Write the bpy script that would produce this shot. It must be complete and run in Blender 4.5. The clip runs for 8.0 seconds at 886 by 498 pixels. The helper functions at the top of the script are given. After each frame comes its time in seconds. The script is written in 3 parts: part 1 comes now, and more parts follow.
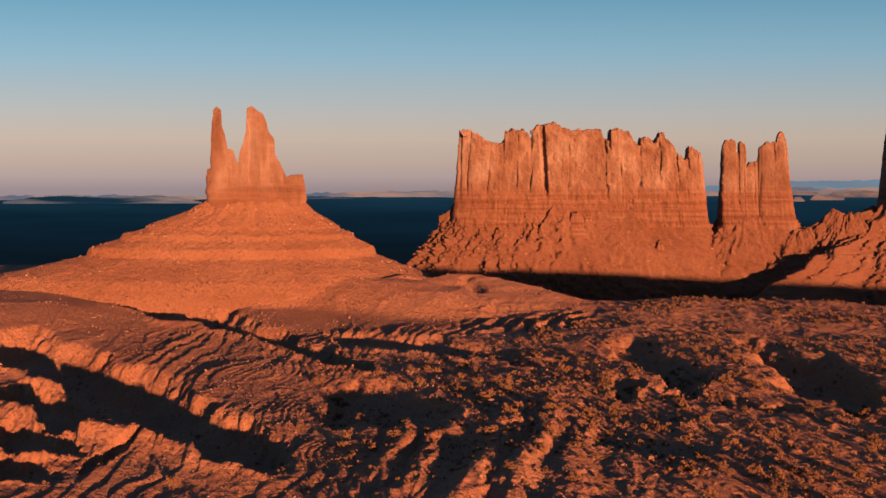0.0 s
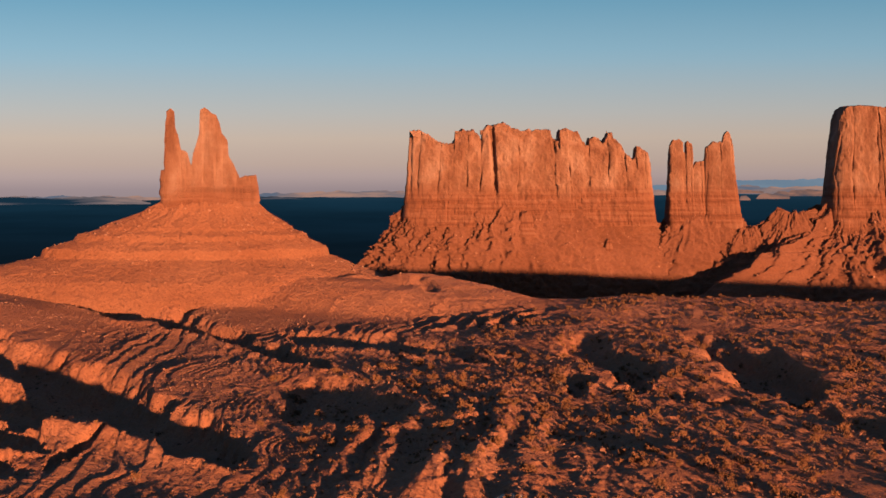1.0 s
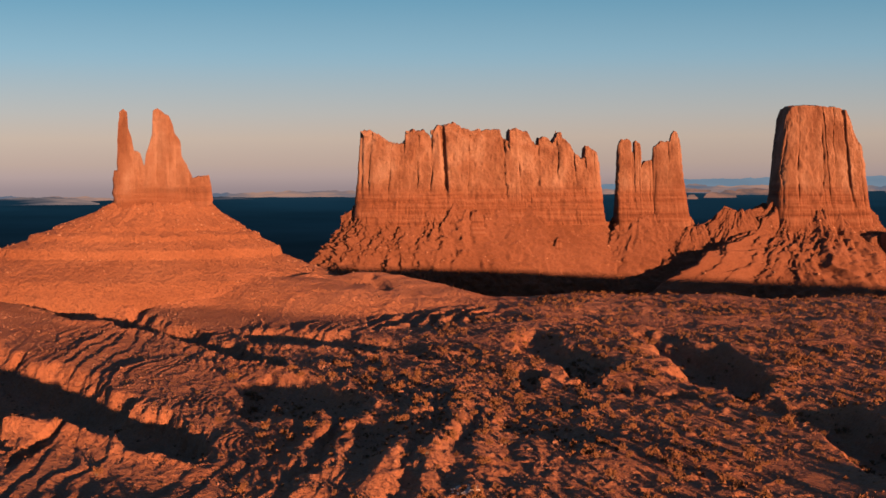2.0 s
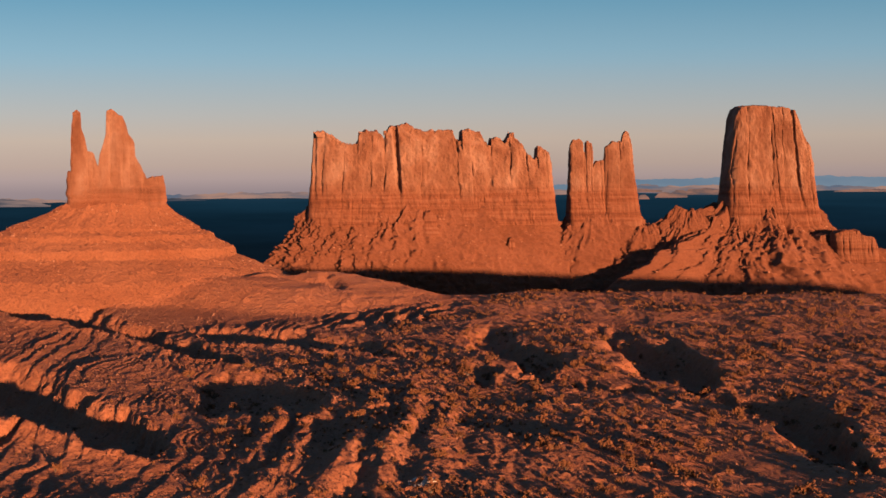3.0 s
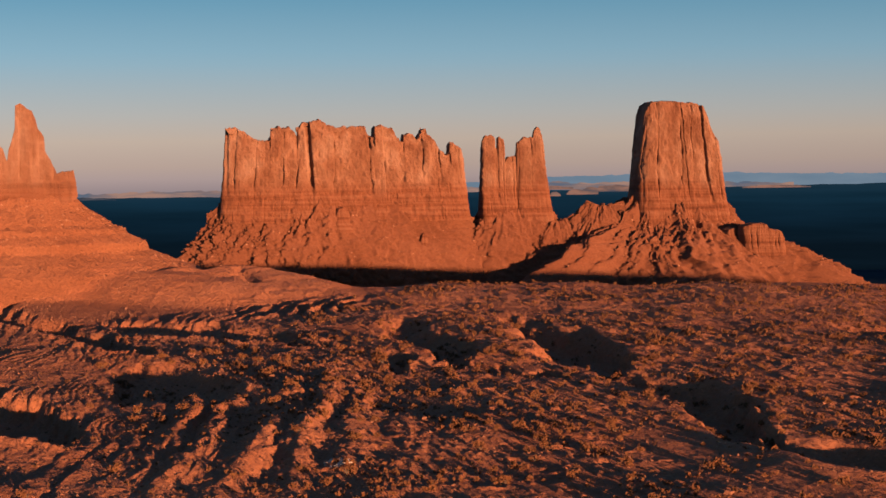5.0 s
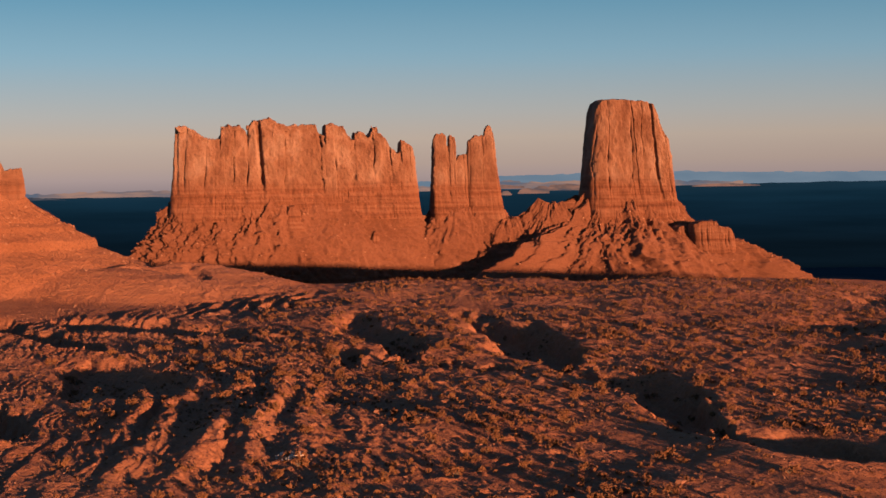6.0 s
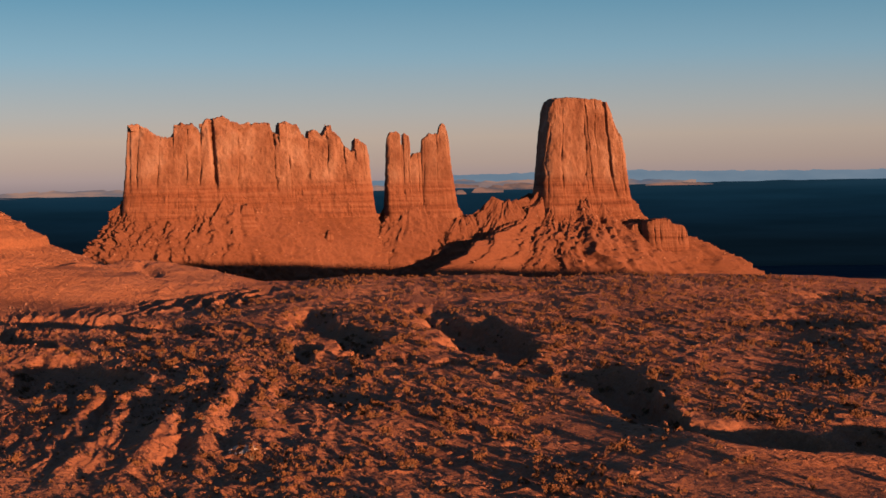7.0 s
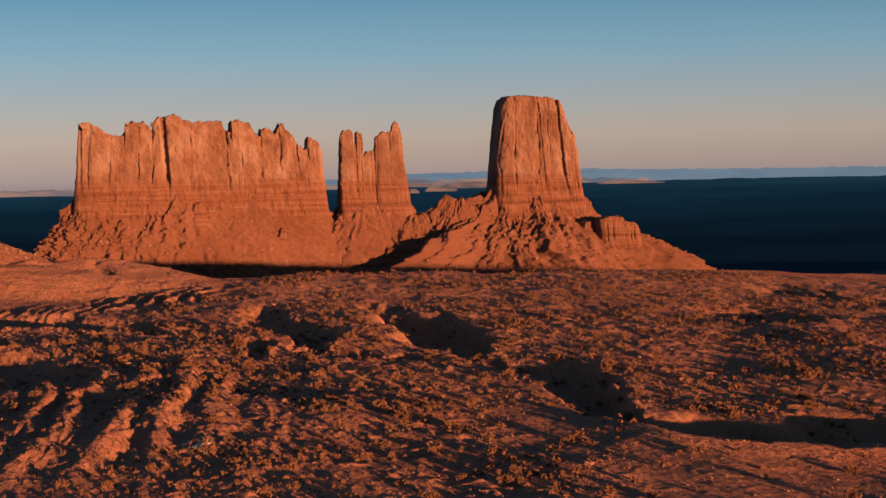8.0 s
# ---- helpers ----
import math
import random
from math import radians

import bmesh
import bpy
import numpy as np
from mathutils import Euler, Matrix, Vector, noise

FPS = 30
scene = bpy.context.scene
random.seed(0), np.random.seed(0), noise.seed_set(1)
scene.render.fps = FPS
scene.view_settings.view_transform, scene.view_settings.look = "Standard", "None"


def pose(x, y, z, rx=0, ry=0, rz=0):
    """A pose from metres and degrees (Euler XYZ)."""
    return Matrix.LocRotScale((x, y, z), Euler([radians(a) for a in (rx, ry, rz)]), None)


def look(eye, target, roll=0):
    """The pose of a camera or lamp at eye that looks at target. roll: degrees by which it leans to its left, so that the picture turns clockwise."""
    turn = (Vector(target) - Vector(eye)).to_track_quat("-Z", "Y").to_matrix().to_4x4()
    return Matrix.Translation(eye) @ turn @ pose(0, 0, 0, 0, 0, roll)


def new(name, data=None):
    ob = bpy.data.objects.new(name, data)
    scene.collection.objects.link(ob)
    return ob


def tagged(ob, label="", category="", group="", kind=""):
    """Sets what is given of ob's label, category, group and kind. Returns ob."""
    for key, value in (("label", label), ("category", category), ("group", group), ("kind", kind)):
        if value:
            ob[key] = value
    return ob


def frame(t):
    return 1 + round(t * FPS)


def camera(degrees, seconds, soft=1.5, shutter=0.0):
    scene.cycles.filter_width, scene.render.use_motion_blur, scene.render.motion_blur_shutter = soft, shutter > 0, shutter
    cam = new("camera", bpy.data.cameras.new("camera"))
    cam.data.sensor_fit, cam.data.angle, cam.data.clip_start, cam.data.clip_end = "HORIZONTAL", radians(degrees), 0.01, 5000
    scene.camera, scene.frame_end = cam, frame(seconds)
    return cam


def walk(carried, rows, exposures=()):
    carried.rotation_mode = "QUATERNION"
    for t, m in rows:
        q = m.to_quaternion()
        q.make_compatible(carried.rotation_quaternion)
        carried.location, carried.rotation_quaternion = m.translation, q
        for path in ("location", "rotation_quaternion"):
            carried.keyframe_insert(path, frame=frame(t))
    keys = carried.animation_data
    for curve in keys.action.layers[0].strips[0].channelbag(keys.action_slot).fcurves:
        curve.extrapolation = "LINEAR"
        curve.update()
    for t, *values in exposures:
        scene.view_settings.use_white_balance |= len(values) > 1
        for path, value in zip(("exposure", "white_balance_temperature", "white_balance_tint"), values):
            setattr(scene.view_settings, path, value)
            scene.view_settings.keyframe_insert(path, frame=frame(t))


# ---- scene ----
# ---------------------------------------------------------------- camera
UNIT, EYE = 80.0, 116.0
cam = camera(31.0, 8.0, soft=1.5)
# seconds, place (in units of 80 m from the first eye), yaw to the right, pitch, roll
ROWS = [
    (0.0, 0.000, 0.000, 0.000, 0.00, -2.15, 0.00),
    (0.5, -0.025, -0.117, 0.004, 0.91, -2.16, -0.09),
    (1.0, -0.046, -0.239, 0.006, 1.85, -2.16, -0.17),
    (1.5, -0.069, -0.354, 0.008, 2.77, -2.18, -0.24),
    (3.0, -0.113, -0.566, -0.018, 5.38, -2.14, -0.50),
    (3.5, -0.122, -0.617, -0.038, 6.15, -2.14, -0.58),
    (4.0, -0.128, -0.650, -0.057, 6.90, -2.17, -0.69),
    (4.5, -0.129, -0.655, -0.078, 7.68, -2.17, -0.75),
    (6.0, -0.125, -0.633, -0.146, 10.26, -2.18, -0.91),
    (6.5, -0.126, -0.632, -0.165, 11.10, -2.18, -0.98),
    (7.0, -0.121, -0.617, -0.185, 11.90, -2.20, -0.99),
    (7.5, -0.122, -0.618, -0.204, 12.74, -2.22, -1.05),
    (8.0, -0.123, -0.608, -0.220, 13.58, -2.24, -1.12),
]
walk(cam, [(t, pose(UNIT * x, UNIT * y, EYE + UNIT * z, 90 + pitch, -roll, -yaw)) for t, x, y, z, yaw, pitch, roll in ROWS], exposures=[(0.0, 1.05), (4.0, 1.0), (8.0, 0.9)])

# ---------------------------------------------------------------- light
SUN_AZ, SUN_EL = radians(-15.0), radians(1.52)  # the way the light travels, from +y towards +x, and the sun's height
world = bpy.data.worlds.new("dusk_sky")
scene.world = world
world.use_nodes = True
wn, wl = world.node_tree.nodes, world.node_tree.links
wn.clear()


def ramp(tree, stops, fac=None):
    n = tree.nodes.new("ShaderNodeValToRGB")
    el = n.color_ramp.elements
    while len(el) < len(stops):
        el.new(0.5)
    for e, (p, c) in zip(el, stops):
        e.position, e.color = p, (*c, 1) if len(c) == 3 else (c[0], c[0], c[0], 1)
    if fac is not None:
        tree.links.new(fac, n.inputs[0])
    return n


sky = wn.new("ShaderNodeTexSky")
sky.sky_type, sky.sun_disc = "NISHITA", False
sky.sun_elevation, sky.sun_rotation = SUN_EL, SUN_AZ + math.pi
tc = wn.new("ShaderNodeTexCoord")
sep = wn.new("ShaderNodeSeparateXYZ")
wl.new(tc.outputs["Generated"], sep.inputs[0])
# dusk air: pink earth-shadow band at the horizon, teal above, deep blue overhead
band = ramp(world.node_tree, [(0.0, (0.05, 0.045, 0.055)), (0.499, (0.30, 0.24, 0.26)), (0.502, (0.42, 0.33, 0.34)), (0.508, (0.51, 0.40, 0.35)), (0.516, (0.56, 0.47, 0.405)), (0.524, (0.455, 0.480, 0.490)),
                              (0.541, (0.235, 0.445, 0.600)), (0.560, (0.100, 0.320, 0.505)), (0.60, (0.028, 0.140, 0.340)), (1.0, (0.018, 0.066, 0.185))])
mr = wn.new("ShaderNodeMapRange")
mr.inputs["From Min"].default_value = -1.0
wl.new(sep.outputs["Z"], mr.inputs["Value"])
wl.new(mr.outputs[0], band.inputs[0])
bg1, bg2, add, out = wn.new("ShaderNodeBackground"), wn.new("ShaderNodeBackground"), wn.new("ShaderNodeAddShader"), wn.new("ShaderNodeOutputWorld")
wl.new(sky.outputs[0], bg1.inputs[0])
side = wn.new("ShaderNodeMapRange")
side.inputs["From Min"].default_value, side.inputs["From Max"].default_value = -0.3, 0.5
side.inputs["To Min"].default_value, side.inputs["To Max"].default_value = 1.04, 0.84
wl.new(sep.outputs["X"], side.inputs["Value"])
dim = wn.new("ShaderNodeVectorMath")
dim.operation = "SCALE"
wl.new(band.outputs[0], dim.inputs[0])
wl.new(side.outputs[0], dim.inputs["Scale"])
wl.new(dim.outputs[0], bg2.inputs[0])
bg1.inputs[1].default_value, bg2.inputs[1].default_value = 0.014, 0.46
wl.new(bg1.outputs[0], add.inputs[0])
wl.new(bg2.outputs[0], add.inputs[1])
wl.new(add.outputs[0], out.inputs[0])

sun = new("sun", bpy.data.lights.new("sun", "SUN"))
sun.data.energy, sun.data.angle, sun.data.color = 5.0, radians(0.5), (1.0, 0.58, 0.34)
sun.matrix_world = look((0, 0, 0), (math.sin(SUN_AZ) * math.cos(SUN_EL), math.cos(SUN_AZ) * math.cos(SUN_EL), -math.sin(SUN_EL)))

# ---------------------------------------------------------------- noise
def lattice(ix, iy, seed):
    n = (ix.astype(np.int64) * 374761393 + iy.astype(np.int64) * 668265263 + seed * 974634777) & 0xFFFFFFFF
    n = ((n ^ (n >> 13)) * 1274126177) & 0xFFFFFFFF
    return ((n ^ (n >> 16)) & 0xFFFF) / 32767.5 - 1.0


def noise2(x, y, seed=0):
    x, y = np.broadcast_arrays(np.asarray(x, float), np.asarray(y, float))
    ix, iy = np.floor(x), np.floor(y)
    fx, fy = x - ix, y - iy
    ux, uy = fx * fx * fx * (fx * (fx * 6 - 15) + 10), fy * fy * fy * (fy * (fy * 6 - 15) + 10)
    a, b = lattice(ix, iy, seed), lattice(ix + 1, iy, seed)
    c, d = lattice(ix, iy + 1, seed), lattice(ix + 1, iy + 1, seed)
    return (a + (b - a) * ux) * (1 - uy) + (c + (d - c) * ux) * uy


def fbm(x, y, octaves=4, seed=0, gain=0.5):
    total, amp = 0.0, 1.0
    for k in range(octaves):
        total = total + amp * noise2(x * 2.03 ** k + 17.3 * k, y * 2.03 ** k - 9.1 * k, seed + k)
        amp *= gain
    return total


def ridged(x, y, octaves=3, seed=0, gain=0.5):
    """Sharp crests at 1, broad troughs towards 0."""
    total, amp, norm = 0.0, 1.0, 0.0
    for k in range(octaves):
        total = total + amp * (1 - np.abs(noise2(x * 2.1 ** k + 5.7 * k, y * 2.1 ** k + 3.3 * k, seed + k)))
        norm += amp
        amp *= gain
    return total / norm


def step(a, b, v):
    t = np.clip((v - a) / (b - a), 0, 1)
    return t * t * (3 - 2 * t)


# ---------------------------------------------------------------- materials
def material(name, rough=0.9):
    m = bpy.data.materials.new(name)
    m.use_nodes = True
    b = m.node_tree.nodes["Principled BSDF"]
    b.inputs["Roughness"].default_value = rough
    b.inputs["Specular IOR Level"].default_value = 0.15
    b.inputs["Diffuse Roughness"].default_value = 1.0
    return m, m.node_tree, b


def tex(tree, scale, detail=6.0, coord=None, stretch=None, rough=0.55):
    n = tree.nodes.new("ShaderNodeTexNoise")
    n.inputs["Scale"].default_value, n.inputs["Detail"].default_value, n.inputs["Roughness"].default_value = scale, detail, rough
    c = tree.nodes.new("ShaderNodeNewGeometry").outputs["Position"]
    if stretch:
        mp = tree.nodes.new("ShaderNodeMapping")
        mp.inputs["Scale"].default_value = stretch
        tree.links.new(c, mp.inputs[0])
        c = mp.outputs[0]
    tree.links.new(c, n.inputs["Vector"])
    return n.outputs[0]


def mix(tree, a, b, fac, mode="MIX"):
    n = tree.nodes.new("ShaderNodeMix")
    n.data_type, n.blend_type = "RGBA", mode
    for sock, v in ((n.inputs[0], fac), (n.inputs[6], a), (n.inputs[7], b)):
        if isinstance(v, bpy.types.NodeSocket):
            tree.links.new(v, sock)
        elif isinstance(v, tuple):
            sock.default_value = (*v, 1)
        else:
            sock.default_value = v
    return n.outputs[2]


def rubble(tree, bsdf, layers):
    """Turns the surface this way and that like broken stones: layers of (size of grain, lean)."""
    total = tree.nodes.new("ShaderNodeNewGeometry").outputs["Normal"]
    for scale, lean in layers:
        n = tree.nodes.new("ShaderNodeTexNoise")
        n.inputs["Scale"].default_value, n.inputs["Detail"].default_value, n.inputs["Roughness"].default_value = scale, 3.0, 0.6
        tree.links.new(tree.nodes.new("ShaderNodeNewGeometry").outputs["Position"], n.inputs["Vector"])
        off = tree.nodes.new("ShaderNodeVectorMath")
        off.operation = "SUBTRACT"
        off.inputs[1].default_value = (0.5, 0.5, 0.5)
        tree.links.new(n.outputs["Color"], off.inputs[0])
        by = tree.nodes.new("ShaderNodeVectorMath")
        by.operation = "MULTIPLY_ADD"
        by.inputs[1].default_value = (lean, lean, lean * 0.4)
        tree.links.new(off.outputs[0], by.inputs[0])
        tree.links.new(total, by.inputs[2])
        total = by.outputs[0]
    unit = tree.nodes.new("ShaderNodeVectorMath")
    unit.operation = "NORMALIZE"
    tree.links.new(total, unit.inputs[0])
    tree.links.new(unit.outputs[0], bsdf.inputs["Normal"])


def soil_material(name="red_soil", k=0.66):
    m, t, b = material(name)
    big = ramp(t, [(0.3, (0.49 * k, 0.156 * k, 0.068 * k)), (0.7, (0.63 * k, 0.222 * k, 0.102 * k))], tex(t, 0.012, 5))
    small = ramp(t, [(0.35, (0.55,)), (0.65, (1.0,))], tex(t, 0.5, 6))
    t.links.new(mix(t, big.outputs[0], small.outputs[0], 0.5, "MULTIPLY"), b.inputs["Base Color"])
    rubble(t, b, [(0.10, 0.6), (0.38, 2.4), (1.6, 4.4), (5.0, 4.4)])
    return m


def cliff_material():
    m, t, b = material("red_sandstone")
    z = t.nodes.new("ShaderNodeSeparateXYZ")
    t.links.new(t.nodes.new("ShaderNodeNewGeometry").outputs["Position"], z.inputs[0])
    wave = t.nodes.new("ShaderNodeMath")
    wave.operation = "MULTIPLY_ADD"
    t.links.new(tex(t, 0.02, 3), wave.inputs[0])
    wave.inputs[1].default_value = 30.0
    t.links.new(z.outputs["Z"], wave.inputs[2])
    high = t.nodes.new("ShaderNodeMapRange")
    high.inputs["From Min"].default_value, high.inputs["From Max"].default_value = 118.0, 140.0
    t.links.new(wave.outputs[0], high.inputs["Value"])
    beds = tex(t, 1.0, 7, stretch=(0.004, 0.004, 0.12), rough=0.65)
    lower = ramp(t, [(0.34, (0.129, 0.038, 0.017)), (0.48, (0.195, 0.062, 0.028)), (0.62, (0.235, 0.086, 0.044))], beds)
    upper = ramp(t, [(0.36, (0.177, 0.063, 0.031)), (0.5, (0.242, 0.098, 0.052)), (0.64, (0.305, 0.144, 0.086))], tex(t, 1.0, 6, stretch=(0.030, 0.030, 0.016), rough=0.6))
    base = mix(t, lower.outputs[0], upper.outputs[0], high.outputs[0])
    streak = ramp(t, [(0.34, (0.58,)), (0.52, (1.0,))], tex(t, 1.0, 6, stretch=(0.16, 0.16, 0.014), rough=0.65))
    t.links.new(mix(t, base, streak.outputs[0], 0.5, "MULTIPLY"), b.inputs["Base Color"])
    rubble(t, b, [(0.06, 0.25), (0.30, 0.8), (1.3, 1.6)])
    return m


def talus_material():
    m, t, b = material("red_talus")
    big = ramp(t, [(0.3, (0.169, 0.053, 0.024)), (0.7, (0.217, 0.074, 0.037))], tex(t, 1.0, 5, stretch=(0.007, 0.006, 0.026)))
    small = ramp(t, [(0.38, (0.65,)), (0.62, (1.0,))], tex(t, 0.25, 7))
    t.links.new(mix(t, big.outputs[0], small.outputs[0], 0.5, "MULTIPLY"), b.inputs["Base Color"])
    rubble(t, b, [(0.07, 0.3), (0.35, 0.9), (1.5, 2.4)])
    return m


# evening shade and blue air are mixed into the scrub's near-black colour
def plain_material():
    m, t, b = material("shade_tinted_plain", 1.0)
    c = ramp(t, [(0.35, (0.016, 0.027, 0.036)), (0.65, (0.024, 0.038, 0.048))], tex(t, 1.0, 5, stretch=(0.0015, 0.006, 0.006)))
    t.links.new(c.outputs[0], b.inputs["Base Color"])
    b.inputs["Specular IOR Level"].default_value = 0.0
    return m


SOIL, CLIFF, TALUS, PLAIN = soil_material(), cliff_material(), talus_material(), plain_material()


# ---------------------------------------------------------------- mesh helpers
def sheet(name, x, y, z, mat, wrap=False, smooth=True):
    """A mesh from three equal 2D arrays, a quad between each four neighbours."""
    rows, cols = x.shape
    co = np.stack([x, y, z], -1).reshape(-1, 3)
    i = np.arange(rows * cols).reshape(rows, cols)
    if wrap:
        i = np.concatenate([i, i[:, :1]], 1)
    f = np.stack([i[:-1, :-1], i[:-1, 1:], i[1:, 1:], i[1:, :-1]], -1).reshape(-1, 4)
    me = bpy.data.meshes.new(name)
    me.vertices.add(len(co))
    me.vertices.foreach_set("co", co.ravel())
    me.loops.add(f.size)
    me.loops.foreach_set("vertex_index", f.ravel())
    me.polygons.add(len(f))
    me.polygons.foreach_set("loop_start", np.arange(len(f)) * 4)
    me.polygons.foreach_set("use_smooth", np.full(len(f), smooth))
    me.update(calc_edges=True)
    me.materials.append(mat)
    return new(name, me)


# ---------------------------------------------------------------- ground
FLOOR = -70.0


def near_line(x, y, pts):
    """Distance to a polyline in plan, and the height along it (points are x, y, height)."""
    best, high = np.full(np.shape(x), 1e9), np.zeros(np.shape(x))
    for (ax, ay, ah), (bx, by, bh) in zip(pts, pts[1:]):
        dx, dy = bx - ax, by - ay
        t = np.clip(((x - ax) * dx + (y - ay) * dy) / (dx * dx + dy * dy), 0, 1)
        d = np.hypot(x - ax - t * dx, y - ay - t * dy)
        high = np.where(d < best, ah + t * (bh - ah), high)
        best = np.minimum(best, d)
    return best, high


# low ridges (height over the land, width of the flank) and valleys (below it)
RIDGES = [
    (18, [(-249, 829, 2.4), (-208, 804, 3.0), (-168, 753, 3.6), (-117, 723, 3.6), (-74, 659, 2.4)]),
    (24, [(-8, 640, 1.0), (-10, 714, 1.8), (-6, 750, 2.4), (6, 768, 2.4), (28, 738, 2.0)]),
    (22, [(9, 599, 3.0), (29, 674, 3.5), (42, 705, 1.5)]),
    (26, [(-125, 1135, 1.8), (-91, 1049, 2.4), (-55, 943, 1.8)]),
    (22, [(136, 1212, 1.6), (158, 1072, 2.4), (172, 960, 2.4), (177, 852, 1.6)]),
    (18, [(220, 553, 3.5), (221, 522, 3.5), (237, 503, 3.5), (256, 492, 3.5), (275, 478, 3.5), (320, 466, 3.5)]),
    (34, [(443, 901, 2.1), (425, 811, 2.8), (410, 734, 2.1)]),
]
# hollows in evening shade: flat-floored cuts along a line of (x, y, half width), deeper where they are wider
RAVINE_DEEP = (0.26, 0.05)
RAVINE = [(-335, 1492, 16), (-297, 1434, 15), (-261, 1376, 27), (-228, 1326, 48), (-200, 1303, 50), (-173, 1270, 48), (-144, 1214, 40), (-115, 1140, 41), (-89, 1071, 34), (-67, 1022, 27), (-50, 981, 26)]
WEST_CUTS = [
    [(0.25, 0.05), (-304, 1093, 77), (-272, 1045, 60), (-248, 1022, 63), (-221, 981, 54), (-191, 920, 79), (-163, 857, 84), (-142, 828, 62), (-122, 793, 53), (-102, 750, 45), (-86, 721, 39), (-67, 683, 22)],
    [(0.29, 0.08), (-247, 888, 40), (-230, 883, 34), (-207, 853, 45), (-186, 825, 60), (-169, 814, 56)],
    [(0.28, 0.12), (-212, 759, 36), (-193, 749, 24), (-174, 726, 26), (-160, 698, 9)],
    [(0.26, 0.06), (-191, 684, 31), (-175, 671, 18), (-161, 659, 7)],
    [(0.50, 0.05), (-154, 682, 7), (-150, 720, 13), (-141, 743, 6)],
]
MID_CUTS = [
    [(0.10, 0.00), (-50, 851, 73), (-38, 854, 53), (-25, 827, 65), (-10, 808, 54), (4, 789, 28), (18, 758, 19), (30, 715, 14)],
    [(0.13, 0.03), (-81, 1183, 10), (-66, 1133, 45), (-33, 1103, 47), (-13, 1091, 46), (6, 1063, 38), (25, 1047, 33), (42, 1011, 28), (57, 972, 26), (72, 939, 28), (88, 901, 22), (100, 860, 36)],
    [(0.03, 0.00), (81, 830, 38), (86, 763, 81), (100, 746, 78), (118, 714, 40), (136, 701, 21)],
]
EAST_CUTS = [
    [(0.15, 0.00), (116, 1006, 47), (128, 989, 78), (132, 936, 87), (132, 836, 14), (149, 813, 18), (168, 767, 12)],
    [(0.20, 0.00), (204, 1004, 62), (210, 953, 95), (209, 882, 95), (211, 810, 51), (220, 730, 58), (229, 694, 86), (218, 611, 50), (219, 564, 34), (235, 545, 34), (254, 534, 34), (273, 520, 34), (318, 508, 34)],
    [(0.14, 0.02), (408, 926, 44), (425, 910, 55), (456, 901, 52)],
    [(0.20, 0.02), (515, 1065, 40), (537, 1049, 56)],
]
CLEFTS = [(7, [(-163, 1480, 2), (-172, 1400, 6), (-190, 1310, 7)]), (4, [(-250, 1480, 1), (-248, 1380, 3)]), (5, [(22, 1430, 3), (30, 1350, 5)])]
SPIRES = (-182.0, 1555.0)


GENTLE, LONG = 0.30, 4.5  # the far slope's ease; hollows are drawn out northwards, along the evening light


def cut(x, y, pts, steep=0.14, lip=0.05, even=0.0):
    """Depth of a hollow along a line whose half width varies: a steep wall and a low lip towards the sun, a long gentle rise on the far side."""
    best, wide, side = np.full(np.shape(x), 1e9), np.ones(np.shape(x)), np.zeros(np.shape(x))
    for (ax, ay, aw), (bx, by, bw) in zip(pts, pts[1:]):
        dx, dy = bx - ax, (by - ay) / LONG
        t = np.clip(((x - ax) * dx + (y - ay) / LONG * dy) / (dx * dx + dy * dy), 0, 1)
        ox, oy, w = x - ax - t * dx, (y - ay) / LONG - t * dy, aw + t * (bw - aw)
        d = np.hypot(ox, oy) * LONG / w
        near = d < best
        side = np.where(near, oy / np.maximum(np.hypot(ox, oy), 0.1), side)
        wide, best = np.where(near, w, wide), np.minimum(best, d)
    far = step(-0.5, 0.5, side)
    ease = GENTLE + 0.2 * even
    inside = 1 - step(0.80 - 0.2 * even - ease * far, 1.10 + 0.6 * ease * far, best)
    wide = wide + even * (22 - 0.5 * wide)
    return wide * (steep * inside - lip * (1 - far) * np.exp(-(((best - 1.22) / 0.22) ** 2)))


def saw(q):
    """Tilted beds: a gentle fall to the east, a sharp step that faces west."""
    f = q - np.floor(q)
    return np.where(f < 0.16, f / 0.16, (1 - f) / 0.84)


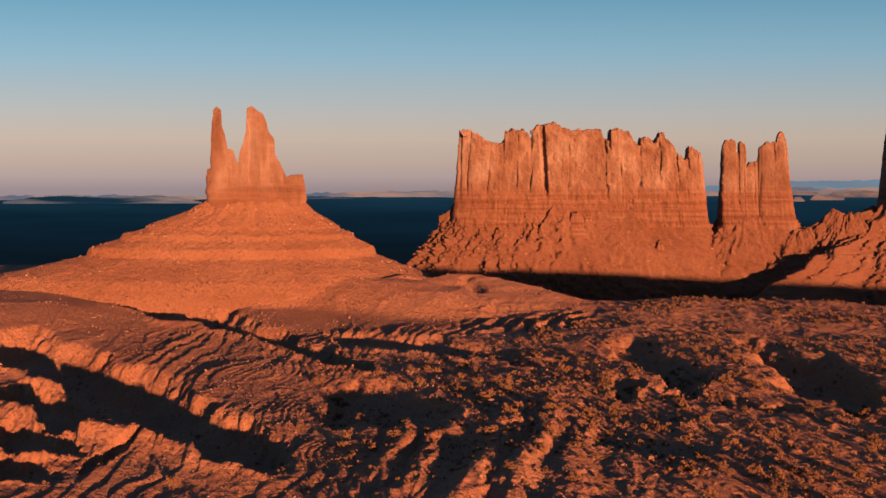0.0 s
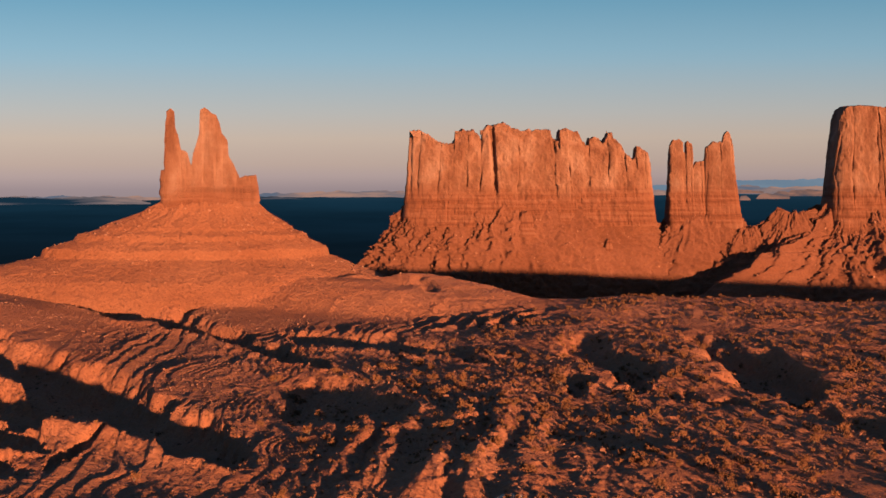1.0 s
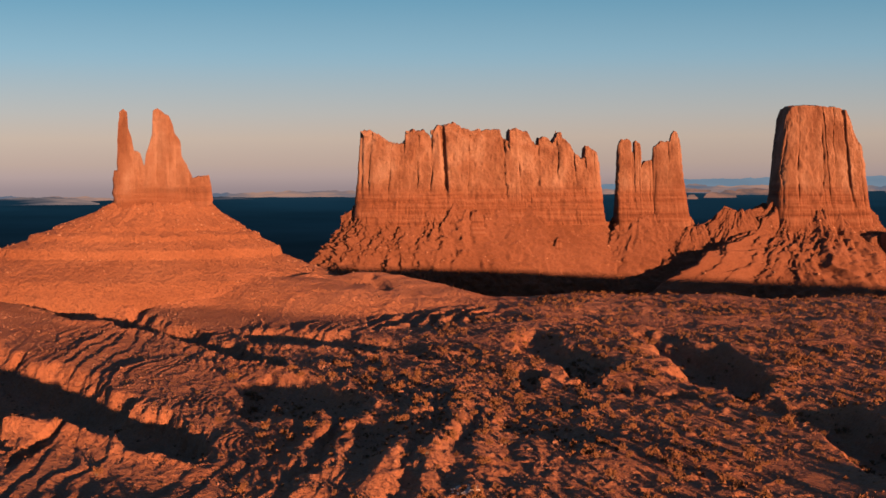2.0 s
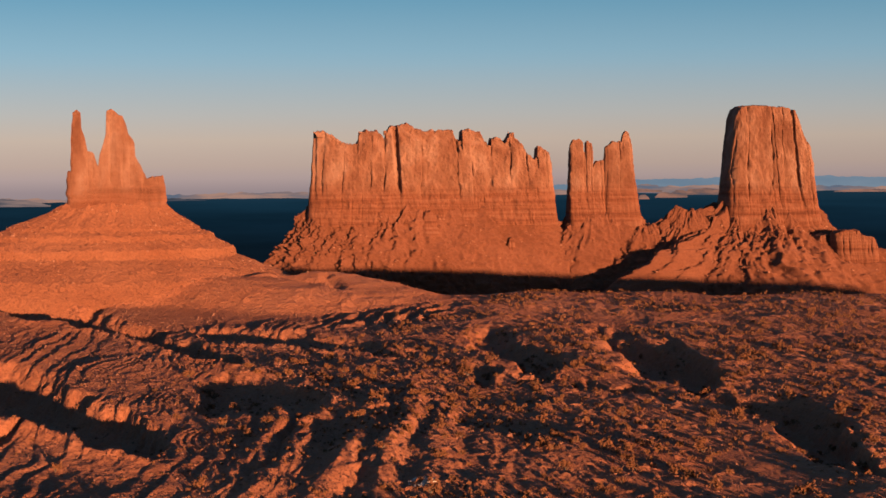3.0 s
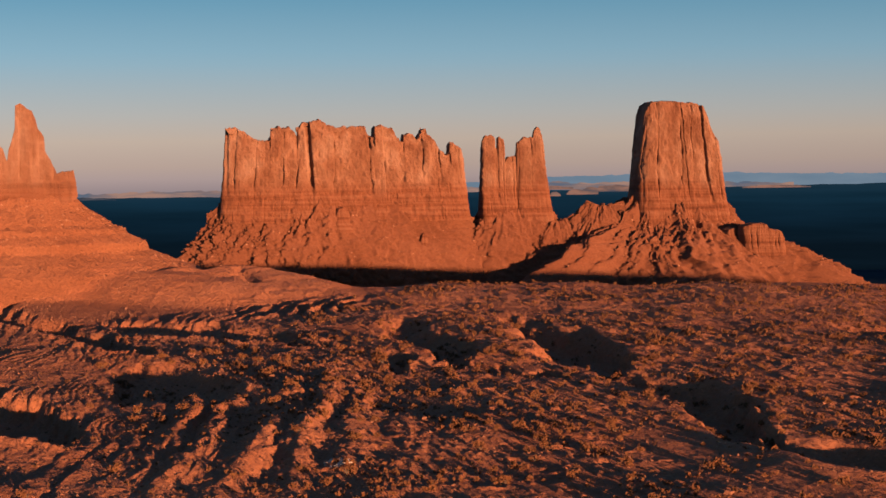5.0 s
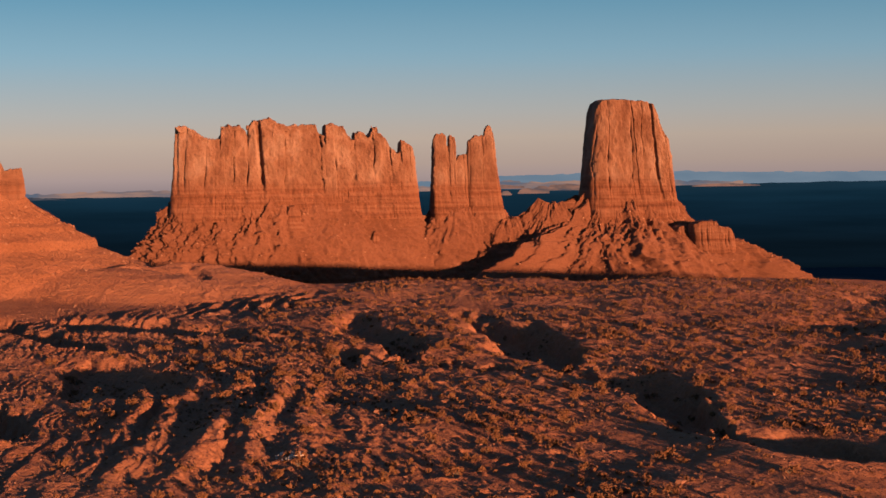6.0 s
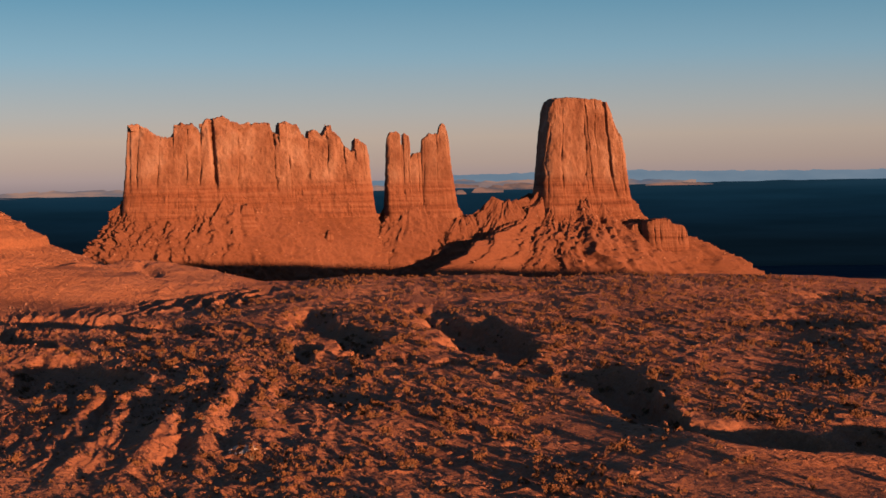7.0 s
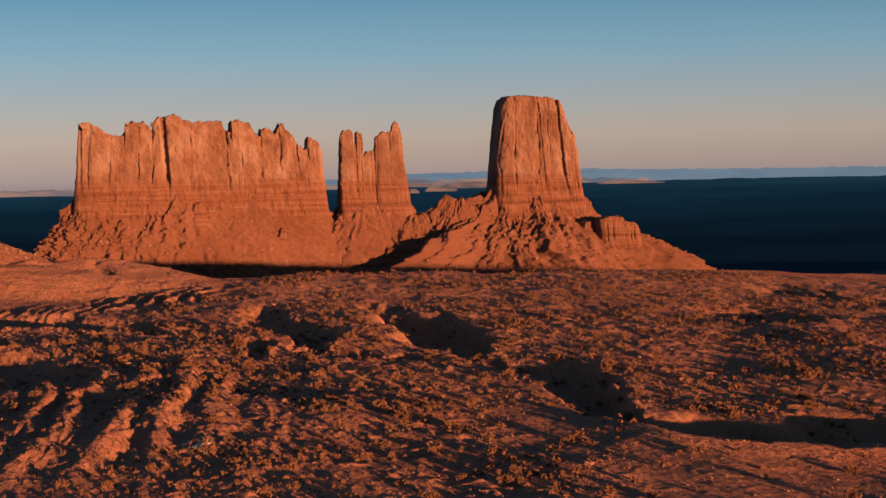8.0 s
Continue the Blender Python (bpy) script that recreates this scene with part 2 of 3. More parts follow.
def ground(x, y):
    r = np.hypot(x, y)
    wx, wy = x + 8 * fbm(x / 45, y / 45, 3, 91), y + 8 * fbm(x / 45, y / 45, 3, 95)
    # the plateau climbs away from the viewer, more so on the west side
    ang = np.degrees(np.arctan2(x, y))
    east = np.interp(r, (300, 400, 600, 800, 1000, 1150, 1340), (-10, -6, 0, 7, 13.5, 18, 24)) - np.interp(r, (600, 1300), (0, 4)) * step(16, 26, ang) - np.interp(r, (800, 1300), (0, 8)) * step(21, 31, ang)
    mid = np.interp(r, (300, 500, 600, 730, 900, 1100, 1300), (-12, -6, -2.8, 2.6, 6.5, 11, 14))
    west = np.interp(r, (300, 600, 750, 900, 1080, 1200, 1500), (-12, -5.5, -1.5, 2, 5.5, 8.5, 18)) + np.interp(r, (1050, 1350, 1500), (0, 10, 6)) * step(-11, -14.5, ang)
    h = mid + (east - mid) * step(0, 7, ang) + (west - mid) * step(-0.5, -5, ang)
    h = h + 0.7 * noise2(x / 90, y / 90, 3) + 0.75 * step(0, 5, ang) * fbm((x + 0.3 * y) / 34, (y - 0.3 * x) / 75, 3, 4)
    up, down = np.zeros(np.shape(x)), np.zeros(np.shape(x))
    for width, pts in RIDGES:
        d, high = near_line(wx, wy, pts)
        up = np.maximum(up, high * np.exp(-((d / width) ** 1.5)))
    fx, fy = x + 5 * fbm(x / 26, y / 60, 4, 101, 0.6), y + 9 * fbm(x / 16, y / 50, 4, 105, 0.6)
    rim = np.zeros(np.shape(x))
    for cuts, ragged in ((WEST_CUTS, 0), (MID_CUTS, 0), (EAST_CUTS, 1)):
        for (steep, lip), *pts in cuts:
            deep = cut(fx + ragged * 8 * fbm(x / 17, y / 60, 3, 111), fy + ragged * 13 * fbm(x / 24, y / 70, 3, 115), pts, steep, lip, ragged)
            down, rim = np.maximum(down, deep), np.minimum(rim, deep)
    h = h + up - down - rim * (1 - step(0, 2, down))
    # the near ridge is cut into steep ribs
    d, high = near_line(x, y, RIDGES[1][1] + RIDGES[2][1][::-1])
    rq = (x - 0.17 * y) / 22 + 0.2 * fbm(x / 25, y / 60, 3, 31)
    h = h + (5.0 + 2.5 * noise2(rq, y * 0, 36)) * np.exp(-((d / 46) ** 2)) * step(-48, -22, x) * (0.35 - 1.6 * np.abs(rq - np.floor(rq) - 0.5) ** 1.4 + 0.12 * fbm(x / 5, y / 12, 2, 35))
    # ribs of weathered rock that run down the flanks
    left = step(60 + 50 * step(900, 800, r), -30 + 50 * step(900, 800, r), x) * step(1300, 1150, r)
    q = x - 0.06 * y + 9 * fbm(x / 45, y / 80, 3, 17)
    ribs = ridged(q / 24, y / 170, 2, 11)
    lay = np.clip(0.35 + 1.3 * fbm(q / 40, y / 90, 3, 13), 0.0, 1.2)
    beds = 1.3 * lay * (saw(q / 11.0 + 0.25 * noise2(x / 60, y / 90, 14)) - 0.5) + 0.9 * np.clip(1.4 * fbm(x / 28, y / 70, 2, 19), 0, 1) * (saw(q / 5.1 + 0.5 * noise2(x / 20, y / 50, 15)) - 0.5)
    h = h + (0.02 + 0.98 * left) * (2.4 * (ribs - 0.72) + beds) * step(1400, 1250, r)
    # bench under the twin spires, with bedding steps and a nose to the east
    d = np.hypot((x - SPIRES[0]) * np.where(x < SPIRES[0], 1.4, 0.62), y - SPIRES[1] - 40)
    bench = 48 - 5 * step(60, 160, d) - 40 * step(150, 275, d) - 90 * step(265, 480, d) + 0.9 * fbm(x / 40, y / 40, 3, 8) + 0.5 * ridged(x / 14, y / 20, 3, 9)
    dn, hn = near_line(x, y, [(-108, 1500, 42), (3, 1490, 41), (48, 1425, 36), (83, 1320, 27), (118, 1250, 19)])
    dl, hl = near_line(x, y, [(-172, 1520, 42), (-70, 1445, 38), (18, 1335, 30), (85, 1270, 20)])
    bench = np.maximum(bench, hl - 42 * step(8, 170, dl) - 90 * step(160, 320, dl))
    bench = np.maximum(bench, hn - 42 * step(8, 175, dn) - 90 * step(165, 330, dn) + 0.8 * ridged(x / 30, y / 60, 2, 71))
    beds = bench / 4.5 + 0.6 * fbm(x / 70, y / 70, 2, 33)
    bench = bench + 1.6 * (step(0.25, 0.75, beds - np.floor(beds)) - (beds - np.floor(beds))) 
    gut = ridged((x - 0.25 * y) / 30 + 0.4 * fbm(x / 40, y / 40, 2, 75), y / 190, 3, 73)
    bench = bench + 2.2 * (gut - 0.72) * step(40, 20, bench) * step(-2, 12, bench)
    h = np.maximum(h, bench) + 1.5 * np.exp(-np.abs(h - bench) / 3)
    # small fins where the nose meets the flat
    fins = step(8, 30, x) * step(122, 95, x) * step(1140, 1160, y) * step(1260, 1220, y)
    fq = (x - 0.3 * y) / 17 + 0.35 * fbm(x / 20, y / 40, 2, 51)
    h = h + fins * (4.0 + 3 * noise2(x / 22, y / 60, 52)) * (0.5 - 2 * np.abs(fq - np.floor(fq) - 0.5) + 0.3 * noise2(x / 6, y / 12, 53))
    h = h - cut(fx, fy, RAVINE, *RAVINE_DEEP)
    for width, pts in CLEFTS:
        d, deep = near_line(x + 3 * noise2(x / 12, y / 12, 78), y, pts)
        h = h - deep * np.exp(-((d / width) ** 2))
    # the plateau breaks off to the valley floor
    rim = 1340 + 18 * fbm(x / 60, y / 300, 3, 21) + 100 * step(120, 30, x) + 560 * step(-60, -150, x) + 60 * step(380, 600, x)
    h = h - step(0, 130, r - rim) * (h - FLOOR)
    # a small knoll under the heap of pale boulders
    h = h + 2.2 * np.exp(-((x - 40) ** 2 + ((y - 573) / 1.6) ** 2) / 70)
    # hummocks and stones; low drifts of sand round the brush on the east side
    rough = step(2000, 1400, r)
    drift = step(-2, 4, ang) * step(1390, 1290, r) * (1 - 0.75 * step(150, 185, x) * step(650, 615, y + 1.0 * (x - 200)))
    h = h + drift * (1.3 * np.clip(noise2((x + 0.25 * y) / 8, (y - 0.25 * x) / 17, 41) - 0.25, 0, 1) + 1.2 * np.clip(noise2(x / 3.4, y / 5, 43) - 0.38, 0, 1))
    h = h + rough * (0.12 * fbm(x / 17, y / 17, 2, 5) + (0.08 + 0.24 * left) * (ridged(x / 6, y / 9, 2, 25) - 0.6) + (0.10 + 0.3 * left) * np.clip(noise2(x / 2.4, y / 4.5, 29) - 0.15, 0, 1))
    return h


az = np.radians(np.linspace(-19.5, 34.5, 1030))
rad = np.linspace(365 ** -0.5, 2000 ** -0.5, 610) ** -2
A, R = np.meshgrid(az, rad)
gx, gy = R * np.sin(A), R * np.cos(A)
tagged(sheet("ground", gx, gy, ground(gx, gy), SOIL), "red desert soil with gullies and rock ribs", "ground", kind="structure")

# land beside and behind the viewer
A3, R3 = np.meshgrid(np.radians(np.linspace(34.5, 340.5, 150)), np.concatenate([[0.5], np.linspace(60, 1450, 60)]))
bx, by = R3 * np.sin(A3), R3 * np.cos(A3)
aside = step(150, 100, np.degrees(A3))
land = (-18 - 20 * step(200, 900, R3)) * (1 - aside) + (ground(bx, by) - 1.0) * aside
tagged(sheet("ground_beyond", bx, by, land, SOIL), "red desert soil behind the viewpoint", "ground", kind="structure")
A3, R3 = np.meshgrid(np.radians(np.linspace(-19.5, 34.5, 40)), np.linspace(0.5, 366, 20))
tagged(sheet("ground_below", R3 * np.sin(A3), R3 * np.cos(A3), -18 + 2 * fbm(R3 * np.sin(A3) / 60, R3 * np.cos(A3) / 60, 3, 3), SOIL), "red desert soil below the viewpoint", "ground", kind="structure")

# far plain, and beyond it a glowing wall painted as dusk-blue distance
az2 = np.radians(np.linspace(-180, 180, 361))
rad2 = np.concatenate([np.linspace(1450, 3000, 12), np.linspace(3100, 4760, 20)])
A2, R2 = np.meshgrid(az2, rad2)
# falls away beyond 2850 m so that the low sun misses it
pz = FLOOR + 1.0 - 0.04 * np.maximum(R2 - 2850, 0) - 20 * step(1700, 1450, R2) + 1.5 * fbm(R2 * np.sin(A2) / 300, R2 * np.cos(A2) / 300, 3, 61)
tagged(sheet("plain", R2 * np.sin(A2), R2 * np.cos(A2), pz, PLAIN), "scrub plain, evening shade put into its dark blue colour", "plain", kind="structure")


# a dim glow stands in for the far plain's shade and blue haze
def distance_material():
    m = bpy.data.materials.new("painted_dusk_distance")
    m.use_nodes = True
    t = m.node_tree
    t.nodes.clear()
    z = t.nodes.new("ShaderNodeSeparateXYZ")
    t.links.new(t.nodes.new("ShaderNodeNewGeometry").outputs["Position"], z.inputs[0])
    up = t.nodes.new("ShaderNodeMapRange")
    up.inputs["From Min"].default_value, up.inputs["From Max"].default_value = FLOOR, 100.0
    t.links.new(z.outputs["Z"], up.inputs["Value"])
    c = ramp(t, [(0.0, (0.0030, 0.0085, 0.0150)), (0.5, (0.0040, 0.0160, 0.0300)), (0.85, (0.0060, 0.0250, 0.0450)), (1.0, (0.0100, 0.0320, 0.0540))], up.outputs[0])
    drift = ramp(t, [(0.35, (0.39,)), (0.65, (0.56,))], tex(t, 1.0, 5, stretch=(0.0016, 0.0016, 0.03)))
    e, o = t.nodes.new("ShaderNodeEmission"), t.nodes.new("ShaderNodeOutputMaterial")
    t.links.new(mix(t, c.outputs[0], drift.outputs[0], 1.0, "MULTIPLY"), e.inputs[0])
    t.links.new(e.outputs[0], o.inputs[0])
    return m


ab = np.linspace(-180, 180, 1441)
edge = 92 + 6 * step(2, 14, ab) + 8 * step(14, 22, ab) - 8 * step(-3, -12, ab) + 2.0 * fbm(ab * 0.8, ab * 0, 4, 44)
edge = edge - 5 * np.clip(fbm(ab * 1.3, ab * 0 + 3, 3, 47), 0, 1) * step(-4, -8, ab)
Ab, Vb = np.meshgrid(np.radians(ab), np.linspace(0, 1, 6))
tagged(sheet("backdrop", 4750 * np.sin(Ab), 4750 * np.cos(Ab), FLOOR - 90 + Vb * (edge[None] - FLOOR + 90), distance_material()), "backdrop wall, shaded far plain painted as a dim blue glow", "distance", kind="structure")


# ---------------------------------------------------------------- buttes
def blocks(s, z, seed, narrow, wide, crack):
    """Upright slabs of uneven width side by side: rounded fronts, each set forward or back, with cracks between."""
    rng = np.random.RandomState(seed)
    lo, hi = s.min() - 60, s.max() + 60
    cuts = [lo]
    while cuts[-1] < hi:
        cuts.append(cuts[-1] + rng.uniform(narrow, wide))
    cuts = np.array(cuts)
    s = s + 0.022 * (narrow + wide) * fbm(z / 50, s / 60, 4, seed + 1)
    i = np.clip(np.searchsorted(cuts, s) - 1, 0, len(cuts) - 2)
    w = cuts[i + 1] - cuts[i]
    t = (s - cuts[i]) / w
    set_back = rng.uniform(-1, 1, len(cuts))[i]
    edge = np.minimum(t, 1 - t) * w
    return set_back + 0.6 * (1 - np.abs(2 * t - 1) ** 7) - crack * np.exp(-((edge / 1.3) ** 2)) * np.clip(0.1 + 1.6 * noise2(z / 22 + 7.3 * i, i * 1.7, seed + 4), 0, 1.2)


def crag(name, cx, cy, turn, depth, base, tops, parent, left=(0, 0), right=(0, 0), flute=5.0, seed=0, n=420, rows=150, folds=(), foot=10.0, tier=0.33, thin=0.8, width=(14, 52), box=6, ledge=1.0):
    """A cliff body along its own x axis: tops are (x, height) of the skyline, left and right (foot, head) shifts of its ends."""
    tx, tz = zip(*tops)
    mid, length = (tx[0] + tx[-1]) / 2, tx[-1] - tx[0]
    u = np.linspace(-1, 1, n)
    u = np.sign(u) * (1 - (1 - np.abs(u)) ** 1.3)
    s = mid + u * length / 2
    shape = np.clip(1 - np.abs(u) ** box, 0, 1) ** 0.5
    head = np.interp(s, tx, tz) + 0.8 * fbm(s / 4, s * 0 + seed, 3, seed + 40)
    v = np.linspace(0, 1, rows)
    S, V = np.meshgrid(s, v)
    Z = base + V * (head[None] - base)
    hgt = np.clip((Z - base) / (max(tz) - base), 0, 1)
    lt, rt = left[0] * (1 - hgt) ** 1.6 + left[1] * hgt, right[0] * (1 - hgt) ** 1.6 + right[1] * hgt
    off = (S - mid) / (length / 2)
    X = S + np.where(off < 0, lt, rt) * np.abs(off) ** 2 + 0.7 * fbm(Z / 6, S / 15, 3, seed + 2) * np.abs(off) ** 4
    half = depth / 2 * shape[None] * (thin + (1 - thin) * (1 - hgt) ** 0.8)

    def face(sd):
        big = blocks(S, Z, sd, width[0], width[1], 1.5)
        small = blocks(S, Z * 0.7, sd + 3, width[0] * 0.3, width[1] * 0.6, 1.0)
        low = step(tier + 0.10, tier - 0.08, hgt + 0.05 * fbm(S / 24, S * 0, 3, sd + 5))
        bed = fbm(Z / 6 + 0.5 * fbm(S / 30, Z / 30, 2, sd + 7), S / 45, 3, sd + 6)
        courses = Z / 9 + 0.5 * fbm(S / 60, Z / 40, 2, sd + 9)
        d = flute * (0.4 + 0.6 * (1 - low)) * 0.40 * big + flute * (0.05 + 0.10 * low) * small + ledge * (0.3 + 0.9 * low) * bed + ledge * 0.6 * (step(0.35, 0.55, courses - np.floor(courses)) - courses + np.floor(courses)) * (0.25 + low)
        d = d + fbm(S / 11, Z / 15, 4, sd + 8) * flute * 0.36 + fbm(S / 3.5, Z / 4.5, 3, sd + 11) * (0.35 + 0.08 * flute)
        for fx, fw, deep in folds:
            d = d - deep * np.exp(-np.abs((S - fx + 0.06 * (Z - base)) / fw) ** 3) * step(tier - 0.12, tier + 0.1, hgt)
        shoulders = step(3.0, 22.0, head[None] - Z)
        return d + foot * 0.35 * low + foot * 1.4 * (1 - hgt) ** 4 - (1 - shoulders) * flute * 0.7

    edge = np.clip(shape, 0.03, 1)[None]
    yf, yb = -(half + face(seed) * edge), half + face(seed + 77) * edge
    yb = np.maximum(yb, yf + 1.0)
    k = np.linspace(0, 1, 9)[1:-1, None]
    top_z = head[None] + flute * 0.25 * fbm(s[None] / 7 + k * 3, k * 6, 3, seed + 60) + 0.2 * flute * np.sin(k * math.pi)
    top_y = yf[-1][None] * (1 - k) + yb[-1][None] * k
    top_x = np.repeat(X[-1][None], len(k), 0)
    back = slice(None, None, -6)
    gx_, gy_, gz_ = np.concatenate([X, top_x, X[back]]), np.concatenate([yf, top_y, yb[back]]), np.concatenate([Z, top_z, Z[back]])
    c, sn = math.cos(turn), math.sin(turn)
    ob = sheet(name, cx + gx_ * c - gy_ * sn, cy + gx_ * sn + gy_ * c, gz_, CLIFF)
    ob.parent = parent
    return ob


def skirt(name, cx, cy, rx, ry, profile, parent, seed=0, gully=7.0, n=560, rows=110, lobes=(), turn=0.0, mat=None, ragged=1.0):
    """The slope of debris round a cliff: profile gives (way out, height) from the cliff down; lobes (angle, width, factor) stretch it; gullies cut it."""
    a = np.linspace(0.5 * math.pi, 2.5 * math.pi, n, endpoint=False)
    po, pz_ = (np.array(v, float) for v in zip(*profile))
    run = np.concatenate([[0], np.cumsum(np.hypot(np.diff(po), np.diff(pz_)))])
    v = np.linspace(0, 1, rows)
    o, zz = np.interp(v * run[-1], run, po), np.interp(v * run[-1], run, pz_)
    spread = po[-1]
    mx, my = (rx + spread * 0.4) * np.cos(a), (ry + spread * 0.4) * np.sin(a)
    arc = np.concatenate([[0], np.cumsum(np.hypot(np.diff(mx), np.diff(my)))])
    V = np.repeat(v[:, None], n, 1)
    Aa, arc = np.repeat(a[None], rows, 0), np.repeat(arc[None], rows, 0)
    grow, Z = np.repeat(o[:, None], n, 1), np.repeat(zz[:, None], n, 1)
    factor = np.ones_like(Aa)
    for la, lw, amount in lobes:
        factor = factor + amount * np.exp(-((np.angle(np.exp(1j * (Aa - la))) / lw) ** 2))
    warp = arc + 12 * fbm(arc / 50, V * 4, 3, seed + 1) + V * 14 * noise2(arc / 120, V * 0, seed + 2)
    big = ridged(warp / 46, V * 1.1, 2, seed) - 0.62
    mid = ridged(warp / 17 + 0.6 * noise2(arc / 30, V * 5, seed + 3), V * 3.2, 2, seed + 5) - 0.62
    fine = ridged(warp / 6.5 + 0.7 * noise2(arc / 11, V * 12, seed + 4), V * 16, 2, seed + 9) - 0.6
    rock = np.clip(fbm(arc / 9, V * 30, 4, seed + 15, 0.65), 0, 2)
    out_ = grow * factor + gully * (2.0 * big * step(-0.1, 0.5, V) + 1.5 * mid * step(-0.1, 0.2, V) + 0.6 * fine + (0.4 + 0.4 * (ragged - 1)) * rock)
    Z = Z + (0.3 + 0.12 * gully) * (0.5 + 0.5 * ragged) * fbm(arc / 14, V * 14, 4, seed + 8, 0.6) + ragged * gully * 1.1 * fbm(arc / 26, V * 0, 4, seed + 21, 0.6) * (1 - V) ** 4
    Z = Z + gully * (0.45 * big + 0.5 * mid + 0.25 * fine + 0.2 * rock) * step(0.05, 0.35, V) * step(1.0, 0.85, V)
    ex, ey = (rx + out_) * np.cos(Aa), (ry + out_) * np.sin(Aa)
    ex, ey = np.concatenate([0.3 * rx * np.cos(a)[None], ex]), np.concatenate([0.3 * ry * np.sin(a)[None], ey])
    Z = np.concatenate([np.full((1, n), profile[0][1] + 2.0), Z])
    c, sn = math.cos(turn), math.sin(turn)
    ob = sheet(name, cx + ex * c - ey * sn, cy + ex * sn + ey * c, Z, mat or TALUS, wrap=True)
    ob.parent = parent
    return ob


def butte(name, label):
    return tagged(new(name), label, "butte")


# twin spires on a cone of debris
b1 = butte("spire_butte", "red sandstone butte with two slim spires on a talus cone")
crag("cliff", -182, 1555, 0.12, 44, 84, [(-48, 122), (-47, 134), (-43.5, 135), (-43, 158), (-41.5, 185), (-40.5, 193), (-37, 195), (-33.5, 192), (-32.5, 176), (-29, 166), (-27, 155), (-21, 152), (-18.5, 143), (-17.2, 139.5),
                                         (-15.5, 152), (-9.5, 170), (-8.6, 193), (-4, 195), (7, 189), (10.5, 179), (12.5, 170), (18, 163), (18.5, 150), (24, 140), (29, 128), (33, 129), (45.5, 129), (47, 120), (49, 108)],
     b1, left=(0, 0), right=(0, 0), flute=3.0, ledge=1.8, n=340, rows=125, seed=4, thin=0.3, width=(5, 14), foot=4)
skirt("talus", -182, 1555, 47, 24, [(0, 104), (14, 93), (38, 81), (42, 77), (55, 73), (58, 68), (79, 60), (81, 52), (110, 43), (138, 34), (160, 18), (175, -4)], b1, seed=3, gully=1.5, n=600, rows=95, turn=0.12, mat=soil_material("red_debris", 0.52), lobes=((0.0, 0.5, -0.16), (math.pi, 0.6, 0.42)), ragged=1.1)

# long crenellated mesa
b2 = butte("long_mesa", "long red sandstone mesa with a broken crest")
crag("cliff", 219, 2560, -0.02, 84, 56, [(-195, 180), (-194.5, 207), (-178, 208), (-161, 200), (-159, 195), (-149, 189), (-137, 185), (-121.5, 190), (-121, 204), (-108, 209), (-90, 207), (-81, 198), (-78, 190), (-76.5, 203), (-69.5, 216), (-57, 215),
                                        (-43, 220), (-31, 212), (-18.6, 206), (-8, 206), (1, 209), (6, 207), (32.5, 208), (35.5, 195), (46, 190), (47, 208), (61, 208), (77, 203), (85, 187), (94, 184), (95, 194), (107.6, 196), (116.5, 187),
                                        (123.5, 198), (124.2, 203), (132, 203), (132.8, 196), (146, 184), (154, 167), (163, 160), (168.5, 162), (170, 180), (179.5, 177), (190, 168), (193, 150)],
     b2, left=(-12, 2), right=(14, 0), flute=12, seed=12, width=(20, 64), n=780, rows=140, folds=((-53, 4, 20), (-184, 2.5, 12)), foot=11)
skirt("talus", 212, 2570, 188, 50, [(0, 92), (8, 80), (24, 62), (30, 50), (48, 30), (66, 5), (90, -25), (125, -72)], b2, seed=14, gully=8.5, n=860, rows=110, ragged=1.8)

for x_, y_, low, high, wide, seed in ((208, 2504, 40, 80, 26, 80), (246, 2490, 0, 40, 15, 81), (338, 2490, -10, 36, 15, 82)):
    crag("outcrop", x_, y_, 0.25, wide * 1.2, low, [(-wide / 2, high - 14), (-wide / 3, high - 3), (0, high), (wide / 4, high - 5), (wide / 2, high - 18)], b2, left=(-4, 2), right=(6, -2), flute=3.0, seed=seed, n=80, rows=50, width=(4, 12), foot=8, box=4)

# two pillars with a window between
b3 = butte("pillar_butte", "pair of red sandstone pillars on a shared foot")
for tops, seed, lean_l, lean_r in (([(-49, 168), (-48, 182), (-42, 193), (-31, 194), (-25, 190), (-23, 180)], 31, (-4, 2), (2, 0)), ([(-20.5, 168), (-19.5, 189), (-17, 191), (-10, 186), (-8, 172)], 34, (-2, 0), (4, 0)),
                                   ([(-48, 150), (-26, 155), (-23, 172), (-20, 172), (-12, 155), (-8, 147), (-4, 156), (-2, 159), (12, 159)], 36, (-4, 2), (2, 0)),
                                   ([(12, 172), (14, 180), (23.5, 189), (40, 190), (43, 201), (48, 207), (53, 203), (56, 195), (57, 180), (59, 165)], 38, (-6, 0), (18, -1))):
    crag("cliff", 494, 2570, 0.0, 34, 44, tops, b3, left=lean_l, right=lean_r, flute=6.0, seed=seed, n=140, rows=110, thin=0.6, width=(8, 26), foot=12)
skirt("talus", 500, 2575, 56, 28, [(0, 70), (22, 45), (50, 15), (80, -20), (125, -72)], b3, seed=33, gully=5, n=420, rows=90, ragged=2.0)

